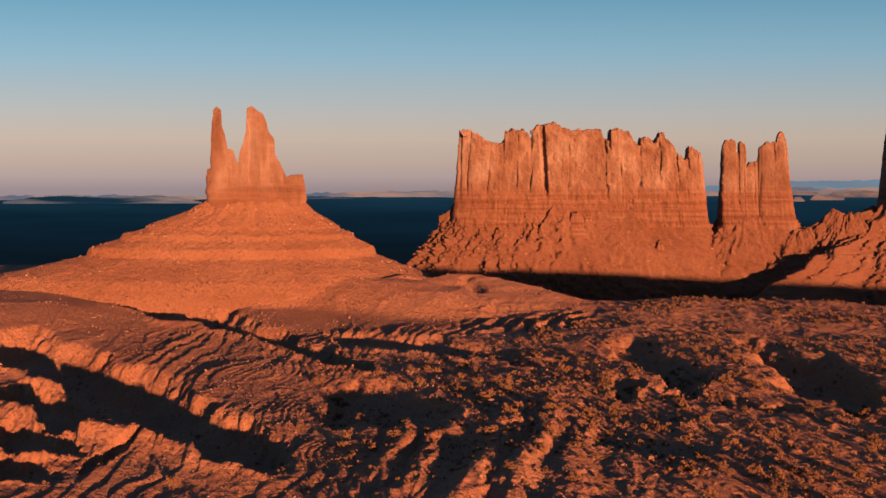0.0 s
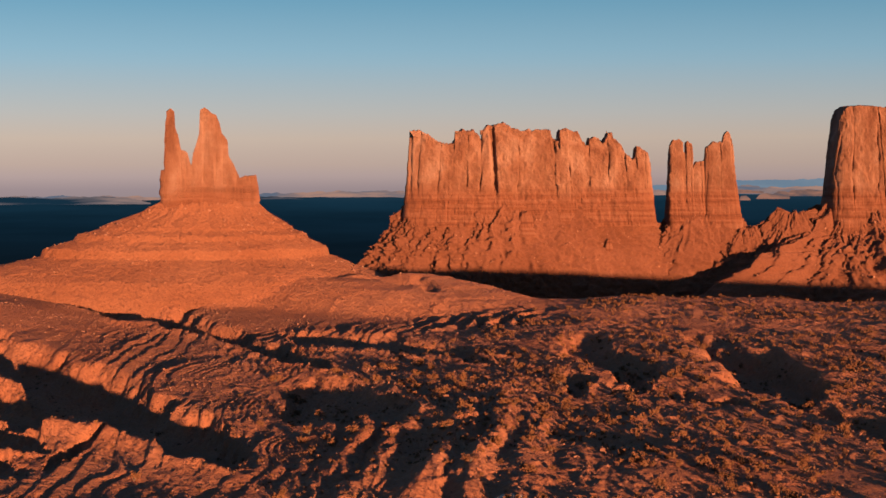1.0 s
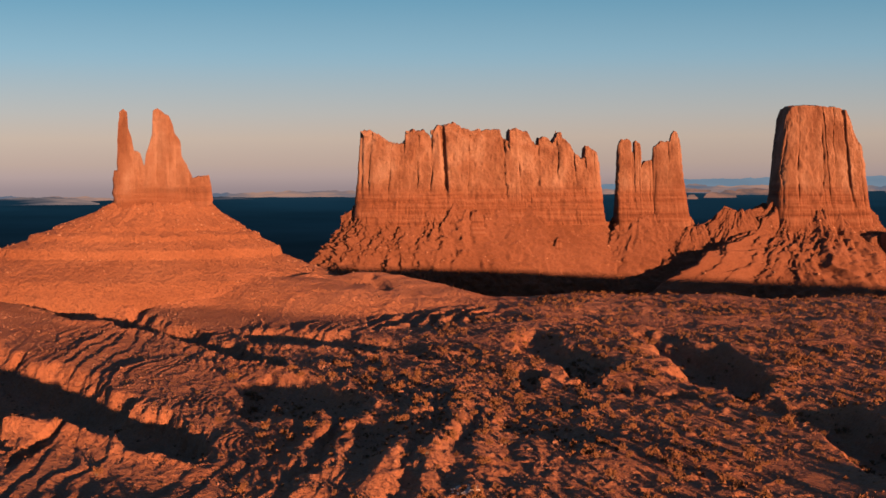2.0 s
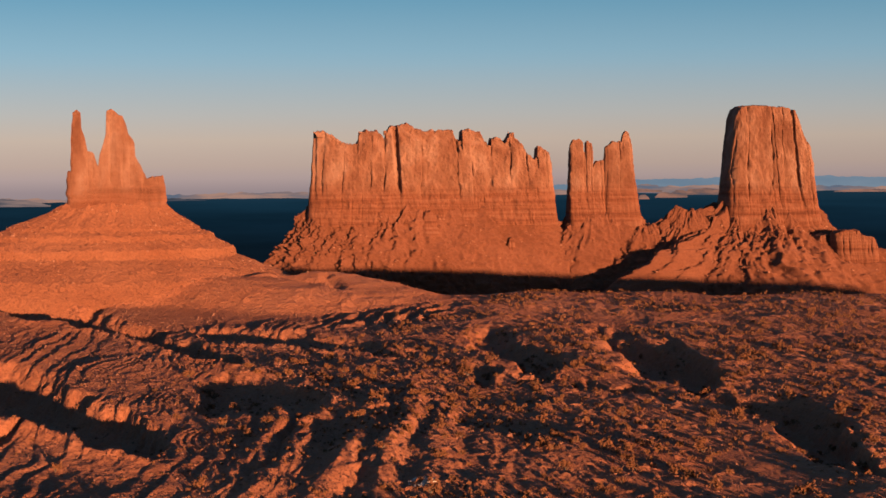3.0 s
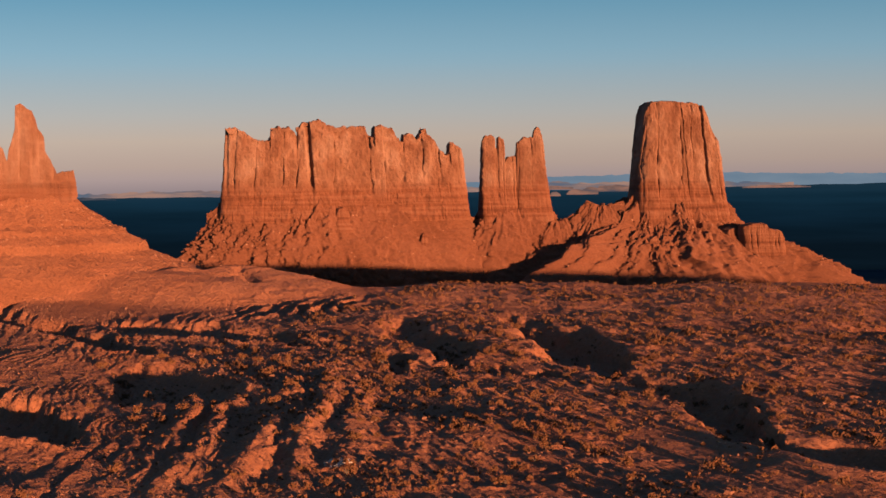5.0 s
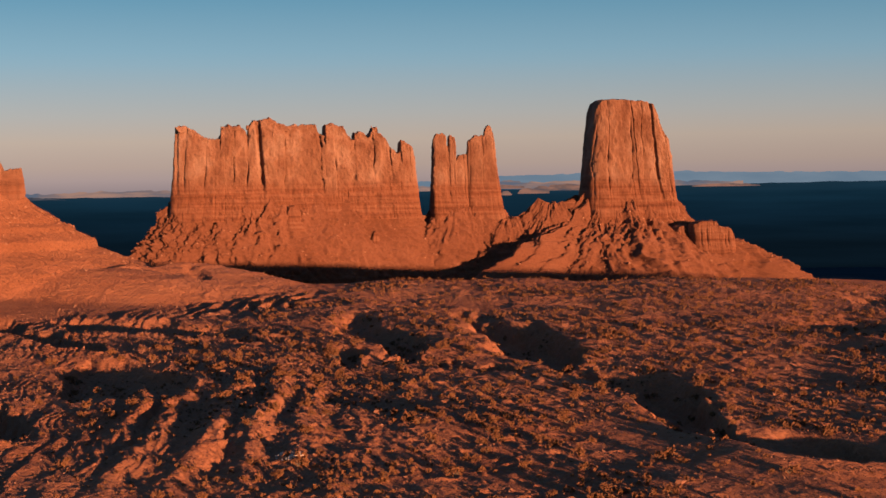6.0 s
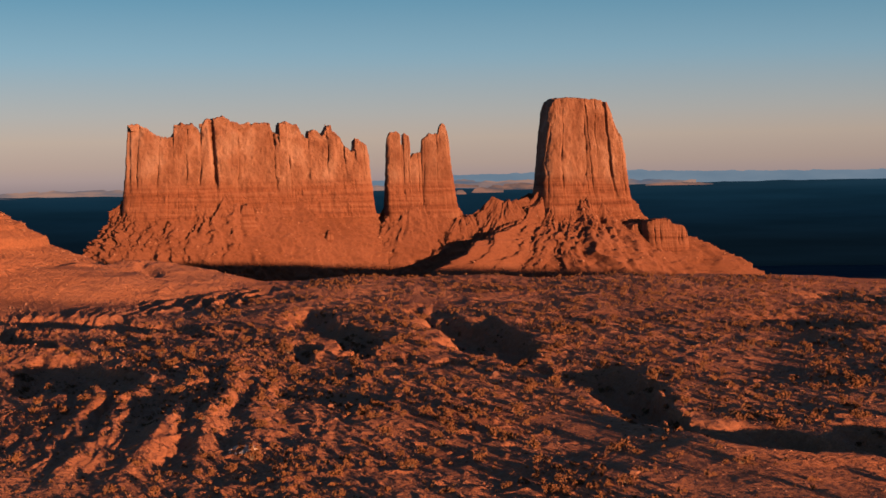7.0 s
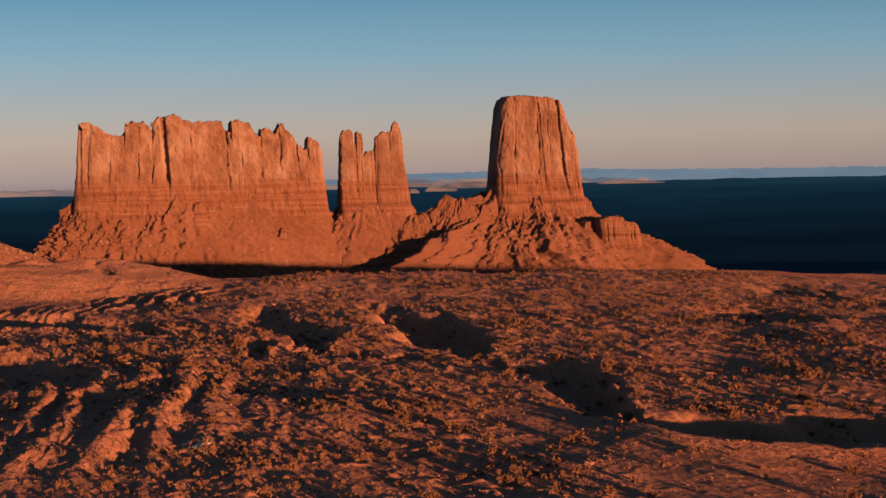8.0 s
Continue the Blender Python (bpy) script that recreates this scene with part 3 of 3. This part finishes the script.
# tall block on a wide gullied foot
b4 = butte("block_butte", "tall red sandstone block butte on a gullied talus foot")
crag("cliff", 772, 2560, 0.0, 96, 38, [(-70, 190), (-66, 205), (-62, 230), (-56, 242), (-48, 246), (-20, 247), (30, 244), (43, 240), (50, 225), (54, 208), (68, 180), (73, 170), (77, 150)], b4, left=(-8, 12), right=(16, -2), flute=8, seed=52, tier=0.24, width=(14, 60), foot=16, thin=0.85,
     n=400, rows=125, folds=((50, 2.2, 9), (16, 1.2, 5)), box=10)
skirt("talus", 772, 2572, 84, 56, [(0, 78), (10, 70), (24, 60), (30, 46), (66, 28), (110, 6), (160, -25), (225, -72)], b4, seed=54, gully=11, n=800, rows=120, ragged=1.0, lobes=((math.pi, 0.3, 0.45), (1.24 * math.pi, 0.14, 0.9), (1.5 * math.pi, 0.35, 0.35), (0.0, 0.5, -0.15), (1.72 * math.pi, 0.2, 0.4)))
skirt("spur", 648, 2540, 34, 14, [(0, 74), (8, 66), (30, 48), (60, 22), (100, -15), (150, -72)], b4, seed=90, gully=8, n=320, rows=70, ragged=0.9)
skirt("spur", 572, 2540, 30, 12, [(0, 50), (10, 43), (34, 24), (66, -4), (100, -35), (130, -72)], b4, seed=92, gully=8, n=300, rows=70, ragged=0.9)
for x_, y_, low, high, wide, seed in ((742, 2446, -5, 36, 26, 91), (790, 2430, -5, 32, 20, 92), (836, 2446, -5, 38, 30, 93), (700, 2430, -20, 26, 24, 94), (768, 2380, -30, 12, 22, 95), (905, 2480, -10, 24, 26, 96), (928, 2445, -50, 4, 28, 97), (960, 2450, -60, -13, 32, 98), (1004, 2440, -70, -28, 34, 99)):
    crag("outcrop", x_, y_, 0.25, wide * 1.3, low, [(-wide / 2, high - 16), (-wide / 3, high - 4), (0, high), (wide / 4, high - 6), (wide / 2, high - 20)], b4, left=(-5, 2), right=(8, -2), flute=3.5, seed=seed, n=80, rows=50, width=(4, 12), foot=12, box=4)
crag("shoulder", 877, 2420, -0.1, 70, -10, [(-36, 24), (-34, 40), (-20, 44), (4, 44), (8, 36), (26, 32), (34, 20), (38, 4)], b4, flute=4, seed=58, n=260, rows=80, width=(4, 11), foot=4)


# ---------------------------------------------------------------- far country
def painted_glow_material(name, stops, stretch):
    """Far land whose sunlight, shade and haze are painted as a glow."""
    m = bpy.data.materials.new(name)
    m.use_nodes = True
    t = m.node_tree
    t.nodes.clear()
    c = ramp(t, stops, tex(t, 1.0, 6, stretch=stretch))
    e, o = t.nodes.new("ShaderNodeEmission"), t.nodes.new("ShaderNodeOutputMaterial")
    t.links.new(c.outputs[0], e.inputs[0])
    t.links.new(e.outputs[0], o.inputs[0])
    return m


def strip(name, label, dist, start, end, low, tops, mat, seed, rough=3.0, lean=40.0, category="mesa", bumpy=12.0):
    """A long low tableland seen end to end: tops are (degrees, height)."""
    a = np.linspace(start, end, max(60, int((end - start) * 40)))
    ta, tz = zip(*tops)
    head = np.interp(a, ta, tz) + rough * fbm(a * 3.1, a * 0, 4, seed)
    v = np.array([0, 0.15, 0.3, 0.45, 0.6, 0.7, 0.8, 0.9, 1.0, 1.0, 0.0])
    push = np.array([1, 0.8, 0.62, 0.46, 0.3, 0.2, 0.12, 0.06, 0, -1.0, -1.6])
    Aa, V = np.meshgrid(np.radians(a), v)
    Rr = dist - lean * push[:, None] + bumpy * ridged(a[None] * 1.3, V * 1.5, 3, seed + 4) * (push[:, None] > -0.5)
    return tagged(sheet(name, Rr * np.sin(Aa), Rr * np.cos(Aa), low + V * (head[None] - low), mat), label, category)


def dune_material():
    """Low far land: lit crests and blue evening shade painted as a glow."""
    m = painted_glow_material("painted_lit_dunes", [(0.42, (0.0040, 0.0140, 0.0250)), (0.58, (0.060, 0.052, 0.058)), (0.70, (0.150, 0.100, 0.088))], (0.0035, 0.0035, 0.05))
    return m


# the range takes its blue haze from this glow
FAR = painted_glow_material("painted_haze_range", [(0.4, (0.072, 0.104, 0.140)), (0.6, (0.088, 0.118, 0.152))], (0.004, 0.004, 0.02))
# glow from shaded blue to sunlit pink, untouched by the buttes' shadows
PALE = painted_glow_material("painted_sunlit_sandstone", [(0.38, (0.055, 0.068, 0.095)), (0.48, (0.105, 0.080, 0.082)), (0.60, (0.190, 0.110, 0.086))], (0.006, 0.006, 0.045))
strip("far_range", "mountain range on the horizon, blue haze painted as a glow", 4880, 5, 34, 60, [(5, 100), (8, 118), (10, 128), (11, 136), (14, 141), (17, 148), (19, 145), (22, 138), (28, 134), (34, 130)], FAR, 5, rough=2.0, lean=60, category="mountain", bumpy=2.0)
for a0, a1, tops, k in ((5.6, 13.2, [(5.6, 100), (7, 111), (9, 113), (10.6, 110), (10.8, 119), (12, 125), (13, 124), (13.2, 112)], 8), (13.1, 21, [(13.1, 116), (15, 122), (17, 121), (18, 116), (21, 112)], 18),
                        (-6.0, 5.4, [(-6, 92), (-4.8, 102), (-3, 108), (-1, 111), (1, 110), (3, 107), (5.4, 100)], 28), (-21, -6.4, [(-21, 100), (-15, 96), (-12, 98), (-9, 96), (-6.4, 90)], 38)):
    strip("far_tableland", "low sandstone tableland on the horizon, sunlight painted as a glow", 4810, a0, a1, 50, tops, PALE, k, rough=3.0, lean=40)


# sunlit and shaded patches of these cliffs are painted into their glow
SUNLIT_GLOW = painted_glow_material("painted_sunlit_cliffs", [(0.38, (0.030, 0.038, 0.055)), (0.46, (0.085, 0.052, 0.046)), (0.60, (0.165, 0.078, 0.056))], (0.012, 0.012, 0.05))
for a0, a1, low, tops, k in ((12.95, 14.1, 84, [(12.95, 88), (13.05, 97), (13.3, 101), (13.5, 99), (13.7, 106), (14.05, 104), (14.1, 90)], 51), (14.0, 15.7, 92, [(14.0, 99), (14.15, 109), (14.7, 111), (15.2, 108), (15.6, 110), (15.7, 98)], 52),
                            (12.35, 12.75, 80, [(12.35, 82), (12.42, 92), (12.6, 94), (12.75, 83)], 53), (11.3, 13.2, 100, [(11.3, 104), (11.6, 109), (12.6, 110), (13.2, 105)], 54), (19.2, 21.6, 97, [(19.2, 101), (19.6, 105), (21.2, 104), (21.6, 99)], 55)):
    strip("far_mesa", "far red mesa above the plain, sunlight painted as a glow", 4735, a0, a1, low, tops, SUNLIT_GLOW, k, rough=1.6, lean=10, bumpy=6.0)
DUNES = dune_material()
for a0, a1, low, tops, k in ((-15.4, -8.6, 74, [(-15.4, 78), (-14.2, 92), (-13.2, 98), (-12, 93), (-10.6, 97), (-9.4, 92), (-8.6, 80)], 61), (-5.2, -3.2, 87, [(-5.2, 89), (-4.7, 96), (-3.9, 94), (-3.2, 88)], 62)):
    strip("far_dune", "pale far dune ridge, lit crest painted as a glow", 4735, a0, a1, low, tops, DUNES, k, rough=2.5, lean=10, category="dune", bumpy=6.0)


# ---------------------------------------------------------------- shrubs
def leaf_material():
    m, t, b = material("dry_sage_leaves", 0.8)
    info = t.nodes.new("ShaderNodeObjectInfo")
    isle = t.nodes.new("ShaderNodeNewGeometry")
    both = t.nodes.new("ShaderNodeMath")
    both.operation = "PINGPONG"
    both.inputs[1].default_value = 1.0
    plus = t.nodes.new("ShaderNodeMath")
    t.links.new(info.outputs["Random"], plus.inputs[0])
    t.links.new(isle.outputs["Random Per Island"], plus.inputs[1])
    t.links.new(plus.outputs[0], both.inputs[0])
    c = ramp(t, [(0.0, (0.080, 0.031, 0.014)), (0.5, (0.150, 0.055, 0.022)), (1.0, (0.215, 0.080, 0.031))], both.outputs[0])
    t.links.new(c.outputs[0], b.inputs["Base Color"])
    return m


def wood_material():
    m, t, b = material("grey_shrub_wood", 0.9)
    c = ramp(t, [(0.3, (0.10, 0.065, 0.045)), (0.7, (0.19, 0.13, 0.09))], tex(t, 6.0, 4))
    t.links.new(c.outputs[0], b.inputs["Base Color"])
    return m


LEAF, WOOD = leaf_material(), wood_material()


def quads_mesh(name, co, mat):
    """A mesh of loose quads from an array (n, 4, 3)."""
    me = bpy.data.meshes.new(name)
    n = len(co)
    me.vertices.add(n * 4)
    me.vertices.foreach_set("co", co.reshape(-1))
    me.loops.add(n * 4)
    me.loops.foreach_set("vertex_index", np.arange(n * 4))
    me.polygons.add(n)
    me.polygons.foreach_set("loop_start", np.arange(n) * 4)
    me.update(calc_edges=True)
    me.materials.append(mat)
    return me


def tufts(rng, count, size):
    """Leaf tufts of a shrub one metre in radius: an uneven dome of small turned leaves round a few limbs."""
    limbs = rng.normal(0, 1, (7, 3)) * (0.5, 0.5, 0.22) + (0, 0, 0.62)
    at = limbs[rng.randint(0, 7, count)] + rng.normal(0, 0.27, (count, 3)) * (1, 1, 0.8)
    at[:, 2] = np.abs(at[:, 2] - 0.06) + 0.06
    u = rng.normal(0, 1, (count, 3))
    u /= np.linalg.norm(u, axis=1, keepdims=True)
    w = np.cross(u, rng.normal(0, 1, (count, 3)))
    w /= np.linalg.norm(w, axis=1, keepdims=True)
    u, w = u * size * rng.uniform(0.6, 1.3, (count, 1)), w * size * rng.uniform(0.5, 1.0, (count, 1))
    return np.stack([at - u - w, at + u - 0.6 * w, at + 0.8 * u + w, at - 0.7 * u + 0.8 * w], 1)


def stems(rng):
    bm = bmesh.new()
    for k in range(5):
        a = rng.uniform(0, 6.28)
        tip = Vector((math.cos(a) * rng.uniform(0.2, 0.6), math.sin(a) * rng.uniform(0.2, 0.6), rng.uniform(0.5, 0.9)))
        r = bmesh.ops.create_cone(bm, segments=5, radius1=0.07, radius2=0.025, depth=tip.length)
        q = tip.to_track_quat("Z", "Y").to_matrix().to_4x4()
        bmesh.ops.transform(bm, matrix=Matrix.Translation(tip * 0.5 - Vector((0, 0, 0.1))) @ q, verts=r["verts"])
    me = bpy.data.meshes.new("stem")
    bm.to_mesh(me)
    bm.free()
    me.materials.append(WOOD)
    return me


rng = np.random.RandomState(7)
kinds = []
for k in range(8):
    crown = quads_mesh("crown", tufts(rng, 130, 0.16), LEAF)
    kinds.append((stems(rng), crown))


def scatter(count, seed, near, far, west, east):
    g = np.random.RandomState(seed)
    r = np.sqrt(g.uniform(near ** 2, far ** 2, count))
    a = np.radians(g.uniform(west, east, count))
    x, y = r * np.sin(a), r * np.cos(a)
    keep = g.uniform(0, 1, count) < np.clip(0.55 + 0.9 * fbm(x / 55, y / 55, 3, seed), 0.06, 1) * np.clip(0.25 + 0.75 * step(-9, 2, np.degrees(a)), 0, 1)
    keep &= (g.uniform(0, 1, count) < 1 - 0.8 * step(150, 185, x) * step(650, 615, y + 1.0 * (x - 200)))
    keep &= near_line(x, y, [(-500, 1400, 0), (-40, 1180, 0), (90, 1290, 0), (130, 1400, 0)])[0] > 60
    keep &= ~((x < 60) & (r > 1090))
    return x[keep], y[keep], g


sx, sy, g = scatter(700, 3, 430, 1000, -12, 31)
sz = ground(sx, sy)
for k in range(min(290, len(sx))):
    stem, crown = kinds[k % 8]
    top = tagged(new("shrub"), "dry olive-brown desert shrub on red soil", "shrub", "shrubs on the plateau")
    size = 1.6 + 1.7 * g.uniform(0, 1) ** 1.5
    for nm, me in (("stem", stem), ("crown", crown)):
        o = new(nm, me)
        o.parent = top
    top.matrix_world = pose(sx[k], sy[k], sz[k] - 0.1, 0, 0, g.uniform(0, 360)) @ Matrix.Diagonal((size, size, size * g.uniform(0.8, 1.25), 1))

sx, sy, g = scatter(19000, 5, 400, 1370, -18, 33)
sz = ground(sx, sy)
small = [tufts(np.random.RandomState(50 + k), 15, 0.40) for k in range(12)]
size = 0.45 + 1.5 * g.uniform(0, 1, len(sx)) ** 2.0 * (0.45 + 0.55 * step(-4, 6, np.degrees(np.arctan2(sx, sy))))
all_q = []
for k in range(12):
    pick = np.arange(len(sx)) % 12 == k
    all_q.append((small[k][None] * size[pick][:, None, None, None] + np.stack([sx, sy, sz - 0.08], -1)[pick][:, None, None, :]).reshape(-1, 4, 3))
brush = new("brush", quads_mesh("brush", np.concatenate(all_q), LEAF))
tagged(brush, "low dry desert brush scattered over red soil", "brush", kind="stuff")


# ---------------------------------------------------------------- stones
def stone_material(name, low, high):
    m, t, b = material(name)
    isle = t.nodes.new("ShaderNodeNewGeometry")
    c = ramp(t, [(0.0, low), (1.0, high)], isle.outputs["Random Per Island"])
    t.links.new(mix(t, c.outputs[0], ramp(t, [(0.35, (0.7,)), (0.65, (1.0,))], tex(t, 1.2, 5)).outputs[0], 0.6, "MULTIPLY"), b.inputs["Base Color"])
    return m


STONE = stone_material("red_stone", (0.20, 0.068, 0.034), (0.40, 0.170, 0.095))
PALE_STONE = stone_material("pale_stone", (0.45, 0.300, 0.220), (0.62, 0.460, 0.370))


def stone(rng, cuts=2):
    """A broken block: a cube cut by slanted faces."""
    bm = bmesh.new()
    bmesh.ops.create_cube(bm, size=1.0)
    for v in bm.verts:
        v.co += Vector(rng.uniform(-0.22, 0.22, 3))
    for k in range(cuts):
        n = Vector(rng.normal(0, 1, 3)).normalized()
        geom = bmesh.ops.bisect_plane(bm, geom=bm.verts[:] + bm.edges[:] + bm.faces[:], plane_co=n * rng.uniform(0.32, 0.45), plane_no=n, clear_outer=True)
        edges = [e for e in geom["geom_cut"] if isinstance(e, bmesh.types.BMEdge)]
        if edges:
            bmesh.ops.contextual_create(bm, geom=edges)
    bmesh.ops.triangulate(bm, faces=bm.faces[:])
    return bm


def stone_mesh(rng, mat, cuts=3):
    bm = stone(rng, cuts)
    me = bpy.data.meshes.new("boulder")
    bm.to_mesh(me)
    bm.free()
    me.materials.append(mat)
    return me


rng = np.random.RandomState(21)
red = [stone_mesh(rng, STONE) for k in range(6)]
pale = [stone_mesh(rng, PALE_STONE) for k in range(4)]
sx, sy, g = scatter(420, 33, 430, 900, -14, 28)
sz = ground(sx, sy)
for k in range(min(110, len(sx))):
    size = 0.8 + 1.6 * g.uniform(0, 1) ** 3
    ob = tagged(new("boulder", red[k % 6]), "rough red sandstone boulder on the plateau soil", "boulder", "boulders on the plateau")
    ob.matrix_world = pose(sx[k], sy[k], sz[k] + 0.15 * size, *g.uniform(-25, 25, 2), g.uniform(0, 360)) @ Matrix.Diagonal((size * 1.3, size, size * 0.8, 1))
px_, py_ = 40 + 3.0 * g.normal(0, 1, 26), 573 + 4.0 * g.normal(0, 1, 26)
pz_ = ground(px_, py_)
for k in range(26):
    size = 0.8 + 1.1 * g.uniform(0, 1) ** 2
    ob = tagged(new("boulder", pale[k % 4]), "pale weathered boulder in a heap on a ridge", "boulder", "pale boulders on the ridge")
    ob.matrix_world = pose(px_[k], py_[k], pz_[k] + 0.15 * size, *g.uniform(-25, 25, 2), g.uniform(0, 360)) @ Matrix.Diagonal((size * 1.4, size, size * 0.8, 1))


def strew(name, label, x, y, z, size, mat, seed):
    """Many small stones as one mesh."""
    g = np.random.RandomState(seed)
    n = len(x)
    base_co = np.array([(1, 0, 0), (0, 1, 0), (-1, 0, 0), (0, -1, 0), (0, 0, 0.9), (0, 0, -0.5)], float)
    tri = np.array([(0, 1, 4), (1, 2, 4), (2, 3, 4), (3, 0, 4), (1, 0, 5), (2, 1, 5), (3, 2, 5), (0, 3, 5)])
    co = base_co[None] * (1 + g.uniform(-0.35, 0.35, (n, 6, 3)))
    turn = g.uniform(0, 6.28, n)
    c, sn = np.cos(turn)[:, None], np.sin(turn)[:, None]
    co = np.stack([co[..., 0] * c - co[..., 1] * sn, co[..., 0] * sn + co[..., 1] * c, co[..., 2]], -1) * size[:, None, None] + np.stack([x, y, z], -1)[:, None]
    me = bpy.data.meshes.new(name)
    me.vertices.add(n * 6)
    me.vertices.foreach_set("co", co.reshape(-1))
    f = (tri[None] + 6 * np.arange(n)[:, None, None]).reshape(-1, 3)
    me.loops.add(f.size)
    me.loops.foreach_set("vertex_index", f.ravel())
    me.polygons.add(len(f))
    me.polygons.foreach_set("loop_start", np.arange(len(f)) * 3)
    me.update(calc_edges=True)
    me.materials.append(mat)
    return tagged(new(name, me), label, "stones", kind="stuff")


g = np.random.RandomState(61)
x, y = g.uniform(-420, 110, 16000), g.uniform(760, 1480, 16000)
keep = g.uniform(0, 1, 16000) < np.clip(0.35 + 1.2 * fbm(x / 40, y / 40, 3, 63), 0.02, 1)
x, y = x[keep], y[keep]
strew("stones", "loose red and tan stones strewn over the slopes", x, y, ground(x, y), 0.35 + 0.9 * g.uniform(0, 1, len(x)) ** 4, STONE, 62)
g = np.random.RandomState(71)
r_, a_ = np.sqrt(g.uniform(420 ** 2, 1150 ** 2, 11000)), np.radians(g.uniform(-14, 32, 11000))
x, y = r_ * np.sin(a_), r_ * np.cos(a_)
strew("stones", "loose red and tan stones strewn over the plateau", x, y, ground(x, y), 0.25 + 0.6 * g.uniform(0, 1, len(x)) ** 4, STONE, 72)

# rubble fallen from the cliffs onto their slopes of debris
g = np.random.RandomState(81)
for top, count, big, lowest in ((b1, 2600, 1.5, 30), (b2, 1800, 2.6, -10), (b4, 2200, 2.6, -40)):
    slope = next(c for c in top.children if c.name.startswith("talus")).data
    co = np.empty(len(slope.vertices) * 3)
    slope.vertices.foreach_get("co", co)
    co = co.reshape(-1, 3)
    co = co[(co[:, 2] > lowest) & (co[:, 1] < np.median(co[:, 1]))]
    co = co[g.randint(0, len(co), count)] + g.normal(0, 0.6, (count, 3)) * (1, 1, 0)
    keep = g.uniform(0, 1, count) < np.clip(0.3 + 1.5 * fbm(co[:, 0] / 16, co[:, 2] / 7, 3, 83), 0.03, 1)
    co = co[keep]
    strew("fallen_stones", "fallen red blocks strewn over a slope of debris", co[:, 0], co[:, 1], co[:, 2], 0.4 + big * g.uniform(0, 1, len(co)) ** 4, STONE, 84)

# broken blocks on the mesa's crest
caps = [stone_mesh(rng, CLIFF, 4) for k in range(5)]
for k, (u, hi, w) in enumerate(((-74, 206, 11), (-66, 214, 9), (-57, 214, 12), (-46, 217, 11), (-37, 213, 12), (-26, 208, 13), (-12, 205, 16), (6, 206, 12), (26, 205, 14), (55, 205, 12), (128, 200, 8), (-112, 205, 16), (-96, 205, 14), (-184, 204, 15))):
    ob = new("cap_block", caps[k % 5])
    ob.parent = b2
    ob.matrix_world = pose(219 + u, 2536 + 6 * (k % 3), hi, 0, 0, 37 * k) @ Matrix.Diagonal((w, w * 0.9, w * 0.55, 1))
